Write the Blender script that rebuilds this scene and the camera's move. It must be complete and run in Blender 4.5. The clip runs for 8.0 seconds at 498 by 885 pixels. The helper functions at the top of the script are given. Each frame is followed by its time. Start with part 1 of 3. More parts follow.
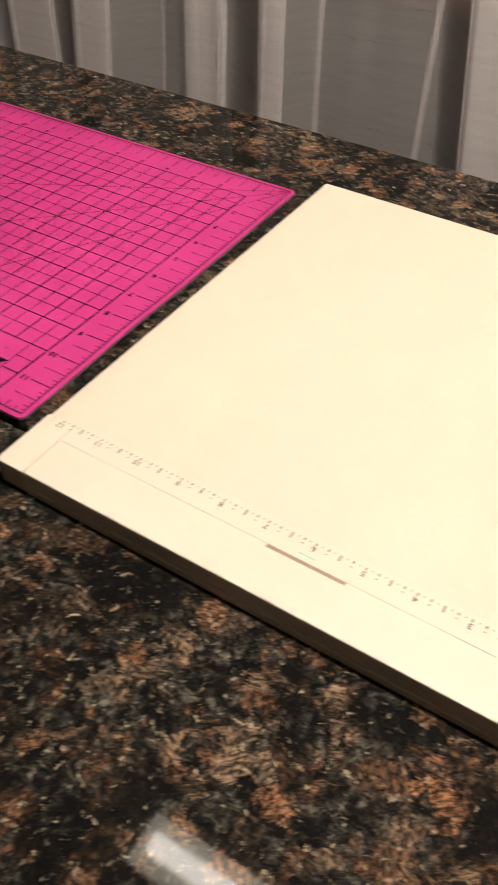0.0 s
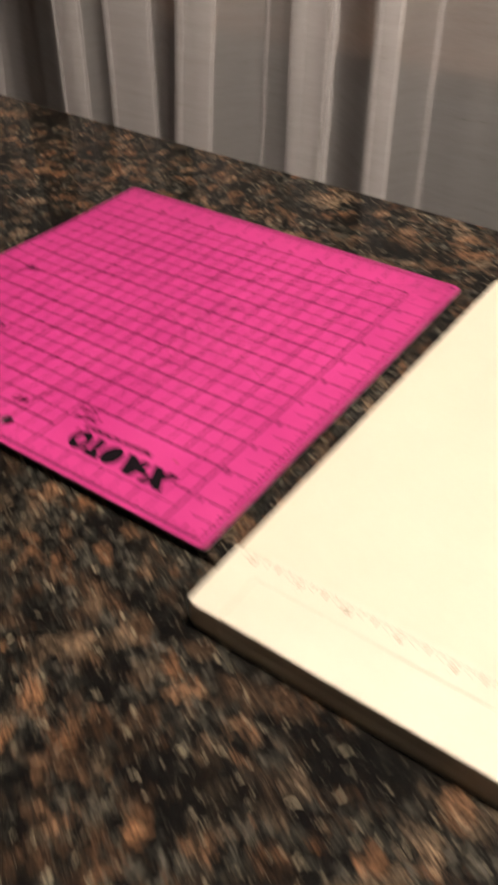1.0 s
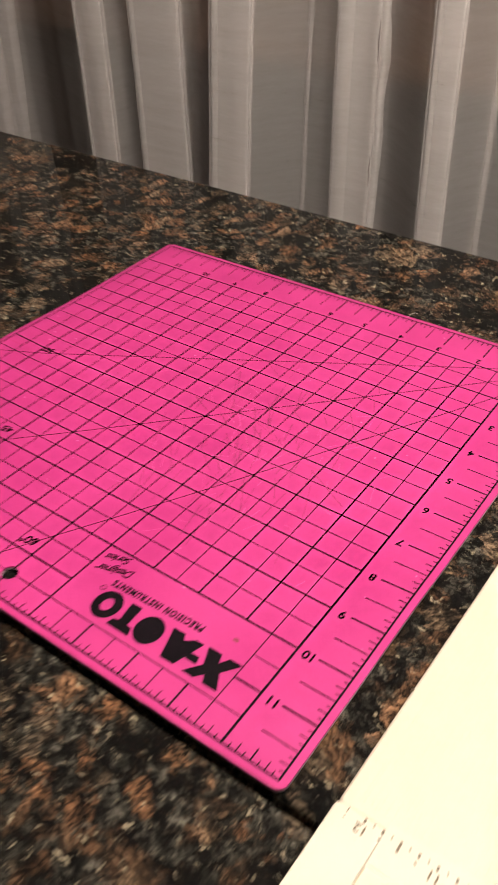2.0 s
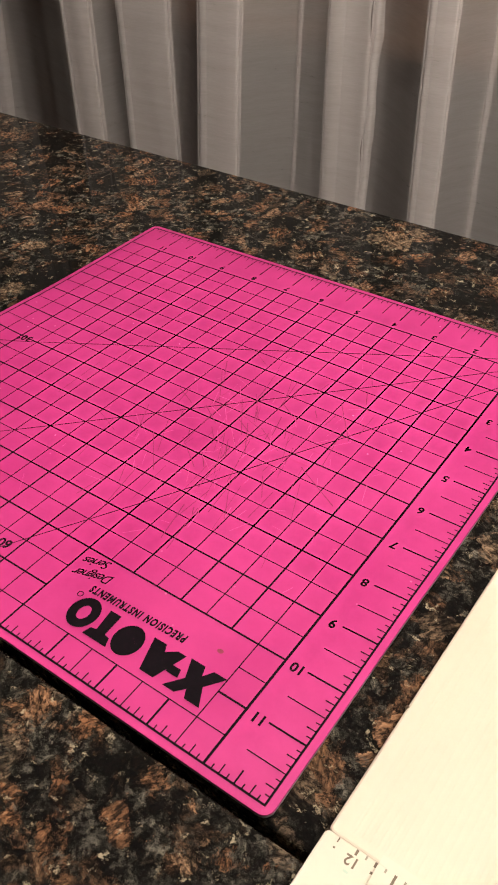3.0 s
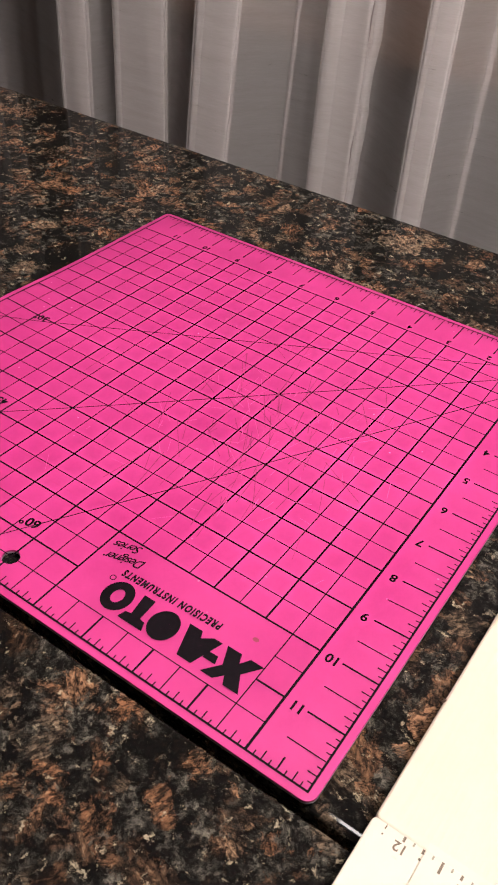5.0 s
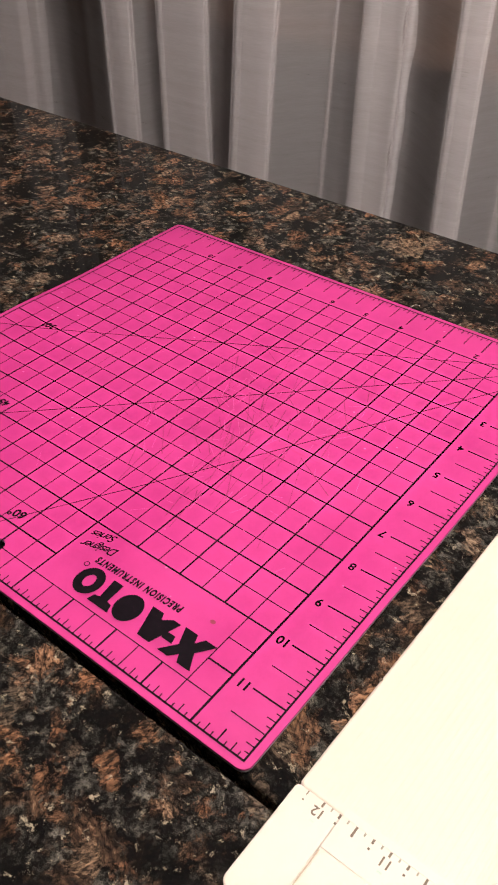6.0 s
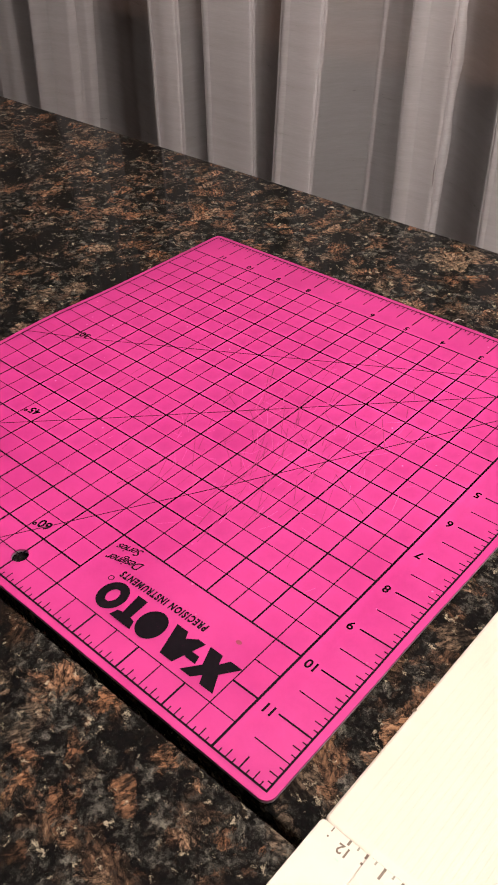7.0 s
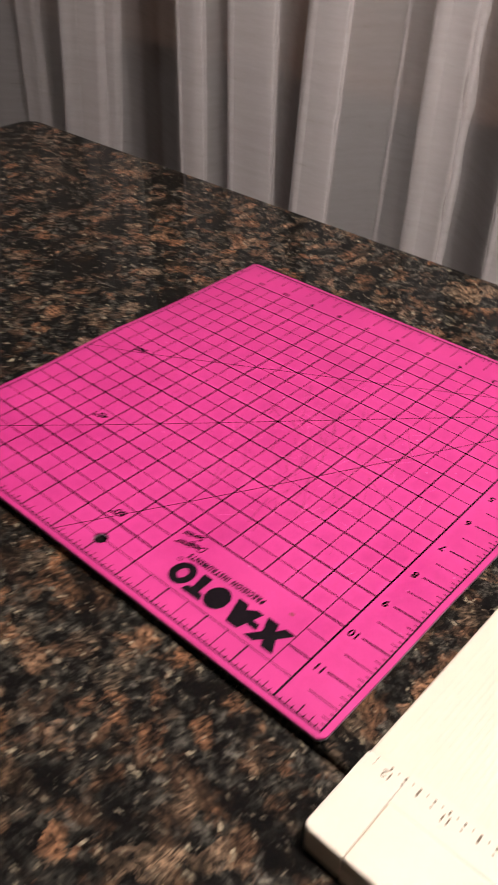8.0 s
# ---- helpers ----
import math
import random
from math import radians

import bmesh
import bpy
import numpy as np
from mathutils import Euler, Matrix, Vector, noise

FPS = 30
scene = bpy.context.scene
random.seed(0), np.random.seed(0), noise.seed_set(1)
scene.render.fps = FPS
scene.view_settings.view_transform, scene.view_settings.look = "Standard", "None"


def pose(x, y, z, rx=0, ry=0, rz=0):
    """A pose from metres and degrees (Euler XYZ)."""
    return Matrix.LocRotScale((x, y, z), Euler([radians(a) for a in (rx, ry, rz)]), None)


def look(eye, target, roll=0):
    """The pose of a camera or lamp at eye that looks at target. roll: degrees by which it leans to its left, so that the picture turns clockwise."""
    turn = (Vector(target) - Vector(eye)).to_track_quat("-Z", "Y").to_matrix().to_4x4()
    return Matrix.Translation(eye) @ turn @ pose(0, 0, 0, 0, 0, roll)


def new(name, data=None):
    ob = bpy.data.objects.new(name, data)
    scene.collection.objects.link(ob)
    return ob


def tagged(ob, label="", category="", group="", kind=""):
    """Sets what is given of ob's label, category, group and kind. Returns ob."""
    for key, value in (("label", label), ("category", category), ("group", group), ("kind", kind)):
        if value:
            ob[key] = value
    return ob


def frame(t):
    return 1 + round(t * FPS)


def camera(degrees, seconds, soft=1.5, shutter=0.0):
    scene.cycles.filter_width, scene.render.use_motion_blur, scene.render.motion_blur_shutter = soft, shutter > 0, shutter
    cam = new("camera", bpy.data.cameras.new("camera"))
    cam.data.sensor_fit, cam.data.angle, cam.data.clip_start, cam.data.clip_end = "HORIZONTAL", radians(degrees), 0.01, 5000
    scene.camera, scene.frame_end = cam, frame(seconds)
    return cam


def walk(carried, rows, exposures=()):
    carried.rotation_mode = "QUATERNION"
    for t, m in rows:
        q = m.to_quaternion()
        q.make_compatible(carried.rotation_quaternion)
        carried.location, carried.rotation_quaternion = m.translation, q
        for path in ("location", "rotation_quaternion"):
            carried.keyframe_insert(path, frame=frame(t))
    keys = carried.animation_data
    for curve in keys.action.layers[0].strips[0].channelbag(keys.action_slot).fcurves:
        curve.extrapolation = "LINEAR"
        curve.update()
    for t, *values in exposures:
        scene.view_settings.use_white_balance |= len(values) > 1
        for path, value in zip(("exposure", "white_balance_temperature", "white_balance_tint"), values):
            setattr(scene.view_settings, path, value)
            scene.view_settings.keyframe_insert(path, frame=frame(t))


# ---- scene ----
cam = camera(33.3, 8.0, soft=2.0, shutter=0.8)
PATH = [
    (0, (0.281, -0.532, 1.218), (-0.443, 0.697, -0.184), 1.3),
    (0.5, (0.25, -0.546, 1.221), (-0.524, 0.687, -0.15), 1.5),
    (1, (0.181, -0.524, 1.21), (-0.687, 0.727, -0.087), -0.1),
    (1.5, (0.115, -0.465, 1.192), (-0.833, 0.787, -0.047), -2.2),
    (2, (0.087, -0.429, 1.176), (-0.857, 0.813, -0.076), -2.2),
    (2.2, (0.084, -0.413, 1.168), (-0.85, 0.815, -0.105), -2.4),
    (3.3, (0.072, -0.411, 1.169), (-0.812, 0.829, -0.127), -0.6),
    (3.5, (0.067, -0.413, 1.17), (-0.795, 0.845, -0.123), 0.7),
    (4, (0.047, -0.424, 1.162), (-0.764, 0.863, -0.136), 3.4),
    (4.5, (0.046, -0.435, 1.167), (-0.75, 0.86, -0.133), 4.4),
    (5, (0.048, -0.435, 1.169), (-0.757, 0.858, -0.128), 4.3),
    (5.2, (0.061, -0.436, 1.171), (-0.77, 0.848, -0.117), 3.5),
    (6.3, (0.099, -0.42, 1.181), (-0.892, 0.75, -0.103), -0.8),
    (6.5, (0.097, -0.425, 1.18), (-0.92, 0.75, -0.079), -0.5),
    (7, (0.094, -0.414, 1.17), (-0.949, 0.744, -0.084), -1.3),
    (7.5, (0.1, -0.422, 1.184), (-0.936, 0.74, -0.073), -1.3),
    (8, (0.107, -0.473, 1.204), (-0.94, 0.715, -0.018), 0.9),
]
EXPOSURES = [(0.0, -0.26, 6820, 7), (1.0, -0.16, 6820, 7), (1.5, -0.10, 6820, 6), (2.2, 0.0, 6820, 6), (3.3, -0.25, 6700, 8), (3.5, -0.16, 6600, 10), (4.0, -0.03, 6350, 12), (8.0, -0.05, 6300, 12)]
walk(cam, [(t, look(eye, target, roll)) for t, eye, target, roll in PATH], EXPOSURES)

# ---- light and room exposure ----
world = bpy.data.worlds.new("room_world")
world.use_nodes = True
world.node_tree.nodes["Background"].inputs[0].default_value = (1.0, 0.93, 0.85, 1)
world.node_tree.nodes["Background"].inputs[1].default_value = 0.01
scene.world = world


LAMP = (0.33, -0.14, 2.10)  # underside of the long pendant lamp's diffuser, at its middle
# added point light below the bar lamp, to brighten the curtain sideways
fill_light = bpy.data.lights.new("pendant_fill", "POINT")
fill_light.shadow_soft_size, fill_light.energy, fill_light.color = 0.06, 44.0, (1.0, 0.915, 0.86)
new("pendant_fill", fill_light).location = (LAMP[0], LAMP[1], LAMP[2] - 0.075)

# ---- materials ----


class Mat:
    """A small wrapper round a node material."""

    def __init__(self, name):
        self.m = bpy.data.materials.new(name)
        self.m.use_nodes = True
        self.t = self.m.node_tree
        self.b = self.t.nodes["Principled BSDF"]

    def n(self, kind, **values):
        node = self.t.nodes.new(kind)
        for key, value in values.items():
            node.inputs[key.replace("_", " ")].default_value = value
        return node

    def l(self, a, b):
        self.t.links.new(a, b)

    def coords(self, scale=(1, 1, 1)):
        c, mp = self.n("ShaderNodeTexCoord"), self.n("ShaderNodeMapping")
        mp.inputs["Scale"].default_value = scale
        self.l(c.outputs["Object"], mp.inputs["Vector"])
        return mp.outputs["Vector"]

    def noise(self, vec, scale, detail=4.0, rough=0.55, distort=0.0):
        node = self.n("ShaderNodeTexNoise", Scale=scale, Detail=detail, Roughness=rough, Distortion=distort)
        self.l(vec, node.inputs["Vector"])
        return node.outputs["Fac"]

    def ramp(self, fac, stops, mode="LINEAR"):
        node = self.n("ShaderNodeValToRGB")
        node.color_ramp.interpolation = mode
        el = node.color_ramp.elements
        while len(el) < len(stops):
            el.new(0.5)
        for e, (p, c) in zip(el, stops):
            e.position = p
            e.color = (*c, 1) if len(c) == 3 else c
        self.l(fac, node.inputs["Fac"])
        return node.outputs["Color"]

    def mix(self, fac, a, b, blend="MIX"):
        node = self.t.nodes.new("ShaderNodeMix")
        node.data_type, node.blend_type = "RGBA", blend
        for value, slot in ((fac, 0), (a, 6), (b, 7)):
            if hasattr(value, "is_linked"):
                self.l(value, node.inputs[slot])
            else:
                node.inputs[slot].default_value = value if not isinstance(value, tuple) else (*value, 1)[:4]
        return node.outputs[2]

    def math(self, op, a, b=0.0):
        node = self.t.nodes.new("ShaderNodeMath")
        node.operation = op
        for value, slot in ((a, 0), (b, 1)):
            if hasattr(value, "is_linked"):
                self.l(value, node.inputs[slot])
            else:
                node.inputs[slot].default_value = value
        return node.outputs[0]

    def bump(self, height, strength=0.2, distance=0.001):
        node = self.n("ShaderNodeBump", Strength=strength, Distance=distance)
        self.l(height, node.inputs["Height"])
        self.l(node.outputs["Normal"], self.b.inputs["Normal"])


GREY = lambda v: (v, v, v)


def granite():
    """Polished dark stone with brown feldspar crystals, grey quartz and small pale flecks."""
    k = Mat("tan_brown_granite")
    v = k.coords()
    warp = k.n("ShaderNodeTexNoise", Scale=55.0, Detail=7.0, Roughness=0.72)
    k.l(v, warp.inputs["Vector"])
    off = k.n("ShaderNodeVectorMath")
    off.operation = "MULTIPLY_ADD"
    off.inputs[1].default_value = (0.017, 0.017, 0.017)
    k.l(warp.outputs["Color"], off.inputs[0])
    k.l(v, off.inputs[2])
    wv = off.outputs["Vector"]
    cell = k.n("ShaderNodeTexVoronoi", Scale=88.0, Randomness=1.0)
    k.l(wv, cell.inputs["Vector"])
    sep = k.n("ShaderNodeSeparateColor")
    k.l(cell.outputs["Color"], sep.inputs["Color"])
    # brown feldspar: tone by crystal, streaked along its own direction
    brown = k.ramp(sep.outputs[0], [(0.0, (0.055, 0.036, 0.024)), (0.35, (0.165, 0.088, 0.050)), (0.58, (0.310, 0.145, 0.072)), (0.8, (0.270, 0.185, 0.122)), (1.0, (0.120, 0.092, 0.066))])
    turn = k.n("ShaderNodeVectorRotate")
    turn.rotation_type = "AXIS_ANGLE"
    turn.inputs["Axis"].default_value = (0, 0, 1)
    k.l(v, turn.inputs["Vector"])
    k.l(k.math("MULTIPLY", sep.outputs[1], 6.28), turn.inputs["Angle"])
    stretch = k.n("ShaderNodeMapping")
    stretch.inputs["Scale"].default_value = (230, 640, 300)
    k.l(turn.outputs["Vector"], stretch.inputs["Vector"])
    streak = k.noise(stretch.outputs["Vector"], 1.0, 4.0, 0.65, 0.6)
    brown = k.mix(k.ramp(streak, [(0.42, GREY(0.93)), (0.60, GREY(0))]), brown, (0.018, 0.012, 0.010))
    brown = k.mix(k.ramp(streak, [(0.60, GREY(0)), (0.74, GREY(0.6))]), brown, (0.36, 0.25, 0.17))
    # black and grey ground mass
    ground = k.ramp(k.noise(wv, 170.0, 7.0, 0.75), [(0.44, (0.004, 0.004, 0.004)), (0.52, (0.013, 0.0125, 0.011)), (0.58, (0.055, 0.052, 0.045)), (0.69, (0.165, 0.155, 0.132))])
    where = k.math("ADD", k.noise(wv, 76.0, 9.0, 0.78), k.math("MULTIPLY", k.math("SUBTRACT", sep.outputs[2], 0.5), 0.22))
    base = k.mix(k.ramp(where, [(0.495, GREY(0)), (0.60, GREY(1))]), ground, brown)
    # dark drifts
    cloud = k.noise(v, 26.0, 4.0, 0.6, 0.5)
    base = k.mix(k.ramp(cloud, [(0.40, GREY(0.92)), (0.53, GREY(0))]), base, (0.004, 0.004, 0.004))
    # fine black crackle
    base = k.mix(k.ramp(k.noise(wv, 380.0, 5.0, 0.7), [(0.40, GREY(0.92)), (0.52, GREY(0))]), base, (0.006, 0.005, 0.005))
    # ragged pale flecks
    fleck = k.noise(wv, 230.0, 4.0, 0.65)
    base = k.mix(k.ramp(fleck, [(0.615, GREY(0)), (0.69, GREY(0.9))]), base, (0.30, 0.26, 0.19))
    base = k.mix(1.0, base, (1.06, 1.02, 0.97), "MULTIPLY")
    k.l(base, k.b.inputs["Base Color"])
    k.l(k.ramp(k.noise(v, 35.0, 5.0), [(0.3, GREY(0.02)), (0.7, GREY(0.045))]), k.b.inputs["Roughness"])
    k.b.inputs["Specular IOR Level"].default_value = 0.07
    k.bump(k.noise(v, 60.0, 3.0), 0.015, 0.0003)
    return k.m


def plain(name, colour, rough, spread=0.12, scale=40.0, bump=0.05, metal=0.0, distance=0.0005):
    """Paint, plastic or metal with mottling at two scales."""
    k = Mat(name)
    v = k.coords()
    both = k.math("ADD", k.math("MULTIPLY", k.noise(v, scale, 4.0), 0.6), k.math("MULTIPLY", k.noise(v, scale * 9, 3.0), 0.4))
    lo, hi = tuple(c * (1 - spread) for c in colour), tuple(min(1, c * (1 + spread)) for c in colour)
    k.l(k.ramp(both, [(0.35, lo), (0.65, hi)]), k.b.inputs["Base Color"])
    k.l(k.ramp(both, [(0.3, GREY(max(0, rough - 0.08))), (0.7, GREY(min(1, rough + 0.08)))]), k.b.inputs["Roughness"])
    k.b.inputs["Metallic"].default_value = metal
    k.bump(both, bump, distance)
    return k.m


def mat_vinyl():
    """Pink self-healing vinyl: fine grain, faint scuffs and cut marks."""
    k = Mat("pink_vinyl")
    v = k.coords()
    grain = k.noise(v, 900.0, 3.0, 0.6)
    smear = k.noise(v, 22.0, 5.0, 0.6)
    base = k.ramp(smear, [(0.36, (0.410, 0.0245, 0.154)), (0.64, (0.480, 0.0335, 0.182))])
    scratch = k.n("ShaderNodeMapping")
    scratch.inputs["Rotation"].default_value = (0, 0, 0.9)
    scratch.inputs["Scale"].default_value = (22, 600, 1)
    k.l(k.coords(), scratch.inputs["Vector"])
    lines = k.noise(scratch.outputs["Vector"], 1.0, 2.0, 0.4)
    patch = k.ramp(k.noise(v, 9.0, 2.0), [(0.50, GREY(0)), (0.62, GREY(0.35))])
    base = k.mix(k.math("MULTIPLY", k.ramp(lines, [(0.64, GREY(0)), (0.70, GREY(1))]), patch), base, (0.40, 0.018, 0.115))
    dust = k.n("ShaderNodeTexVoronoi", Scale=240.0)
    k.l(v, dust.inputs["Vector"])
    ds = k.n("ShaderNodeSeparateColor")
    k.l(dust.outputs["Color"], ds.inputs["Color"])
    speck = k.math("MULTIPLY", k.ramp(ds.outputs[0], [(0.975, GREY(0)), (0.98, GREY(0.6))]), k.ramp(dust.outputs["Distance"], [(0.08, GREY(1)), (0.16, GREY(0))]))
    base = k.mix(speck, base, (0.68, 0.22, 0.36))
    k.l(base, k.b.inputs["Base Color"])
    k.l(k.ramp(smear, [(0.3, GREY(0.42)), (0.7, GREY(0.56))]), k.b.inputs["Roughness"])
    k.b.inputs["Specular IOR Level"].default_value = 0.32
    k.bump(k.math("ADD", k.math("MULTIPLY", grain, 0.5), smear), 0.10, 0.0004)
    return k.m


def ink():
    """Black print, rubbed thin in places so that pink specks show."""
    k = Mat("black_print")
    v = k.coords()
    worn = k.noise(v, 420.0, 5.0, 0.7)
    base = k.ramp(worn, [(0.24, (0.10, 0.012, 0.035)), (0.33, (0.007, 0.004, 0.006)), (0.75, (0.004, 0.003, 0.004))])
    k.l(base, k.b.inputs["Base Color"])
    k.b.inputs["Roughness"].default_value = 0.55
    k.b.inputs["Specular IOR Level"].default_value = 0.05
    return k.m


def sheer():
    """Thin woven voile: each layer lets part of what is behind it through."""
    k = Mat("sheer_voile")
    v = k.coords()
    weave_map = k.n("ShaderNodeMapping")
    weave_map.inputs["Scale"].default_value = (60, 60, 1100)
    k.l(v, weave_map.inputs["Vector"])
    weave = k.noise(weave_map.outputs["Vector"], 1.0, 4.0, 0.7)
    slub_map = k.n("ShaderNodeMapping")
    slub_map.inputs["Scale"].default_value = (6, 6, 90)
    k.l(v, slub_map.inputs["Vector"])
    slub = k.noise(slub_map.outputs["Vector"], 1.0, 3.0, 0.6)
    both = k.math("ADD", k.math("MULTIPLY", weave, 0.55), k.math("MULTIPLY", slub, 0.45))
    cloth, thin, fab = k.n("ShaderNodeBsdfDiffuse"), k.n("ShaderNodeBsdfTransparent"), k.n("ShaderNodeBsdfTranslucent")
    cloth.inputs["Color"].default_value = (0.97, 0.895, 0.885, 1)
    fab.inputs["Color"].default_value = (0.97, 0.895, 0.885, 1)
    m1, m2 = k.n("ShaderNodeMixShader"), k.n("ShaderNodeMixShader")
    m1.inputs[0].default_value = 0.07
    k.l(cloth.outputs[0], m1.inputs[1])
    k.l(fab.outputs[0], m1.inputs[2])
    k.l(k.ramp(both, [(0.28, GREY(0.255)), (0.72, GREY(0.335))]), m2.inputs[0])
    k.l(thin.outputs[0], m2.inputs[1])
    k.l(m1.outputs[0], m2.inputs[2])
    k.t.nodes.remove(k.b)
    k.l(m2.outputs[0], k.t.nodes["Material Output"].inputs["Surface"])
    return k.m


def wood(name, dark, light):
    k = Mat(name)
    v = k.coords((3, 40, 40))
    grain = k.noise(v, 2.0, 6.0, 0.6, 0.8)
    k.l(k.ramp(grain, [(0.35, dark), (0.65, light)]), k.b.inputs["Base Color"])
    k.b.inputs["Roughness"].default_value = 0.45
    k.bump(grain, 0.1, 0.001)
    return k.m


GRANITE, VINYL, INK, VOILE = granite(), mat_vinyl(), ink(), sheer()
RUBBER = plain("black_rubber", (0.012, 0.011, 0.012), 0.55)
CORE = plain("grey_vinyl_core", (0.34, 0.28, 0.30), 0.55)
CREAM = plain("cream_plastic", (0.572, 0.506, 0.410), 0.42, 0.025, 30.0, 0.03)
CREAM_BOARD = plain("cream_board", (0.572, 0.494, 0.393), 0.5, 0.025, 30.0, 0.03)
GROOVE = plain("brown_groove", (0.26, 0.185, 0.125), 0.7)
SEAM = plain("shallow_seam", (0.44, 0.35, 0.25), 0.7)
PRINT_BROWN = plain("faded_brown_print", (0.12, 0.083, 0.053), 0.6, 0.3, 300.0)
PRINT_PALE = plain("pale_brown_print", (0.24, 0.21, 0.155), 0.6, 0.2, 300.0)
PRINT_GREEN = plain("pale_green_print", (0.38, 0.47, 0.38), 0.6)
PRINT_TEAL = plain("teal_print", (0.19, 0.47, 0.43), 0.6)
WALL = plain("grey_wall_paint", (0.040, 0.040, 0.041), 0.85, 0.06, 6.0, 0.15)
ROOM_WALL = plain("dim_brown_wall_paint", (0.15, 0.115, 0.085), 0.85, 0.05, 6.0, 0.15)
CEILING = plain("dim_ceiling_paint", (0.30, 0.28, 0.25), 0.9, 0.03, 8.0, 0.15)
FLOOR = wood("brown_floor_wood", (0.10, 0.055, 0.03), (0.19, 0.11, 0.06))
SASH = wood("brown_window_wood", (0.115, 0.065, 0.043), (0.175, 0.105, 0.07))
CABINET = wood("dark_cabinet_wood", (0.05, 0.028, 0.018), (0.09, 0.05, 0.03))
STEEL = plain("brushed_steel", (0.55, 0.54, 0.52), 0.35, 0.08, 60.0, 0.05, 1.0)
GAP_SHADE = plain("gap_shade", (0.17, 0.145, 0.14), 0.9)
NIGHT = plain("night_outside", (0.012, 0.012, 0.016), 0.9)
GLASS = Mat("window_glass")
GLASS.b.inputs["Transmission Weight"].default_value, GLASS.b.inputs["Roughness"].default_value = 1.0, 0.02
GLASS = GLASS.m

# ---- mesh helpers ----


def part(name, bm, material, parent=None, label="", smooth=False):
    """Link a bmesh as one mesh object, under a thing or part if one is given."""
    me = bpy.data.meshes.new(name)
    bmesh.ops.recalc_face_normals(bm, faces=bm.faces)
    if smooth:
        for f in bm.faces:
            f.smooth = True
    bm.to_mesh(me)
    bm.free()
    me.materials.append(material)
    ob = new(name, me)
    ob.parent = parent
    if label:
        ob["label"] = label
    return ob


def box(x0, x1, y0, y1, z0, z1, bevel=0.0, segments=2, bm=None):
    bm = bm or bmesh.new()
    made = bmesh.ops.create_cube(bm, size=1.0, matrix=Matrix.Translation(((x0 + x1) / 2, (y0 + y1) / 2, (z0 + z1) / 2)) @ Matrix.Diagonal((x1 - x0, y1 - y0, z1 - z0, 1)))
    if bevel:
        edges = list({e for v in made["verts"] for e in v.link_edges})
        bmesh.ops.bevel(bm, geom=edges, offset=bevel, segments=segments, affect="EDGES", profile=0.5)
    return bm


def rounded_outline(corners, radius, steps=6):
    """The outline of a convex polygon, given anticlockwise, with rounded corners."""
    out = []
    count = len(corners)
    for i in range(count):
        p, a, b = Vector(corners[i]), Vector(corners[i - 1]), Vector(corners[(i + 1) % count])
        r = radius[i] if isinstance(radius, (list, tuple)) else radius
        da, db = (a - p).normalized(), (b - p).normalized()
        half = da.angle(db) / 2
        reach = r / math.tan(half)
        mid = p + (da + db).normalized() * (r / math.sin(half))
        s, e = p + da * reach - mid, p + db * reach - mid
        for j in range(steps + 1):
            q = (s.lerp(e, j / steps)).normalized() * r
            out.append(tuple((mid + q)[:2]))
    return out


def slab(outline, z0, z1, ease=0.0, segments=3):
    """A plate with eased upper and lower rims; no corner is rounded more tightly than the ease."""
    bm = bmesh.new()
    count = len(outline)
    normals = []
    for i in range(count):
        p, q = Vector(outline[i - 1]), Vector(outline[(i + 1) % count])
        d = (q - p).normalized()
        normals.append(Vector((d.y, -d.x)))
    levels = [(ease * (1 - math.sin(a)), z0 + ease * (1 - math.cos(a))) for a in (math.pi / 2 * j / segments for j in range(segments + 1))] if ease else [(0, z0)]
    levels += [(inset, z1 - (z - z0)) for inset, z in reversed(levels)]
    rings = [[bm.verts.new((x - n.x * inset, y - n.y * inset, z)) for (x, y), n in zip(outline, normals)] for inset, z in levels]
    for low, high in zip(rings, rings[1:]):
        for i in range(count):
            bm.faces.new((low[i], low[(i + 1) % count], high[(i + 1) % count], high[i]))
    bm.faces.new(rings[-1])
    bm.faces.new(list(reversed(rings[0])))
    return bm


def lettering(text, size, shear=0.0, spacing=1.0, bold=0.0):
    """A flat bmesh of words in the built-in font, centred on the origin."""
    cu = bpy.data.curves.new("words", "FONT")
    cu.body, cu.size, cu.shear, cu.align_x, cu.align_y = text, size, shear, "CENTER", "CENTER"
    cu.space_character, cu.offset, cu.resolution_u = spacing, bold, 3
    ob = bpy.data.objects.new("words", cu)
    scene.collection.objects.link(ob)
    me = bpy.data.meshes.new_from_object(ob.evaluated_get(bpy.context.evaluated_depsgraph_get()))
    bm = bmesh.new()
    bm.from_mesh(me)
    bpy.data.objects.remove(ob)
    bpy.data.curves.remove(cu)
    bpy.data.meshes.remove(me)
    return bm


def empty(name, place=(0, 0, 0), turn=0.0):
    ob = new(name)
    ob.empty_display_size = 0.05
    ob.matrix_world = pose(*place, 0, 0, turn)
    return ob


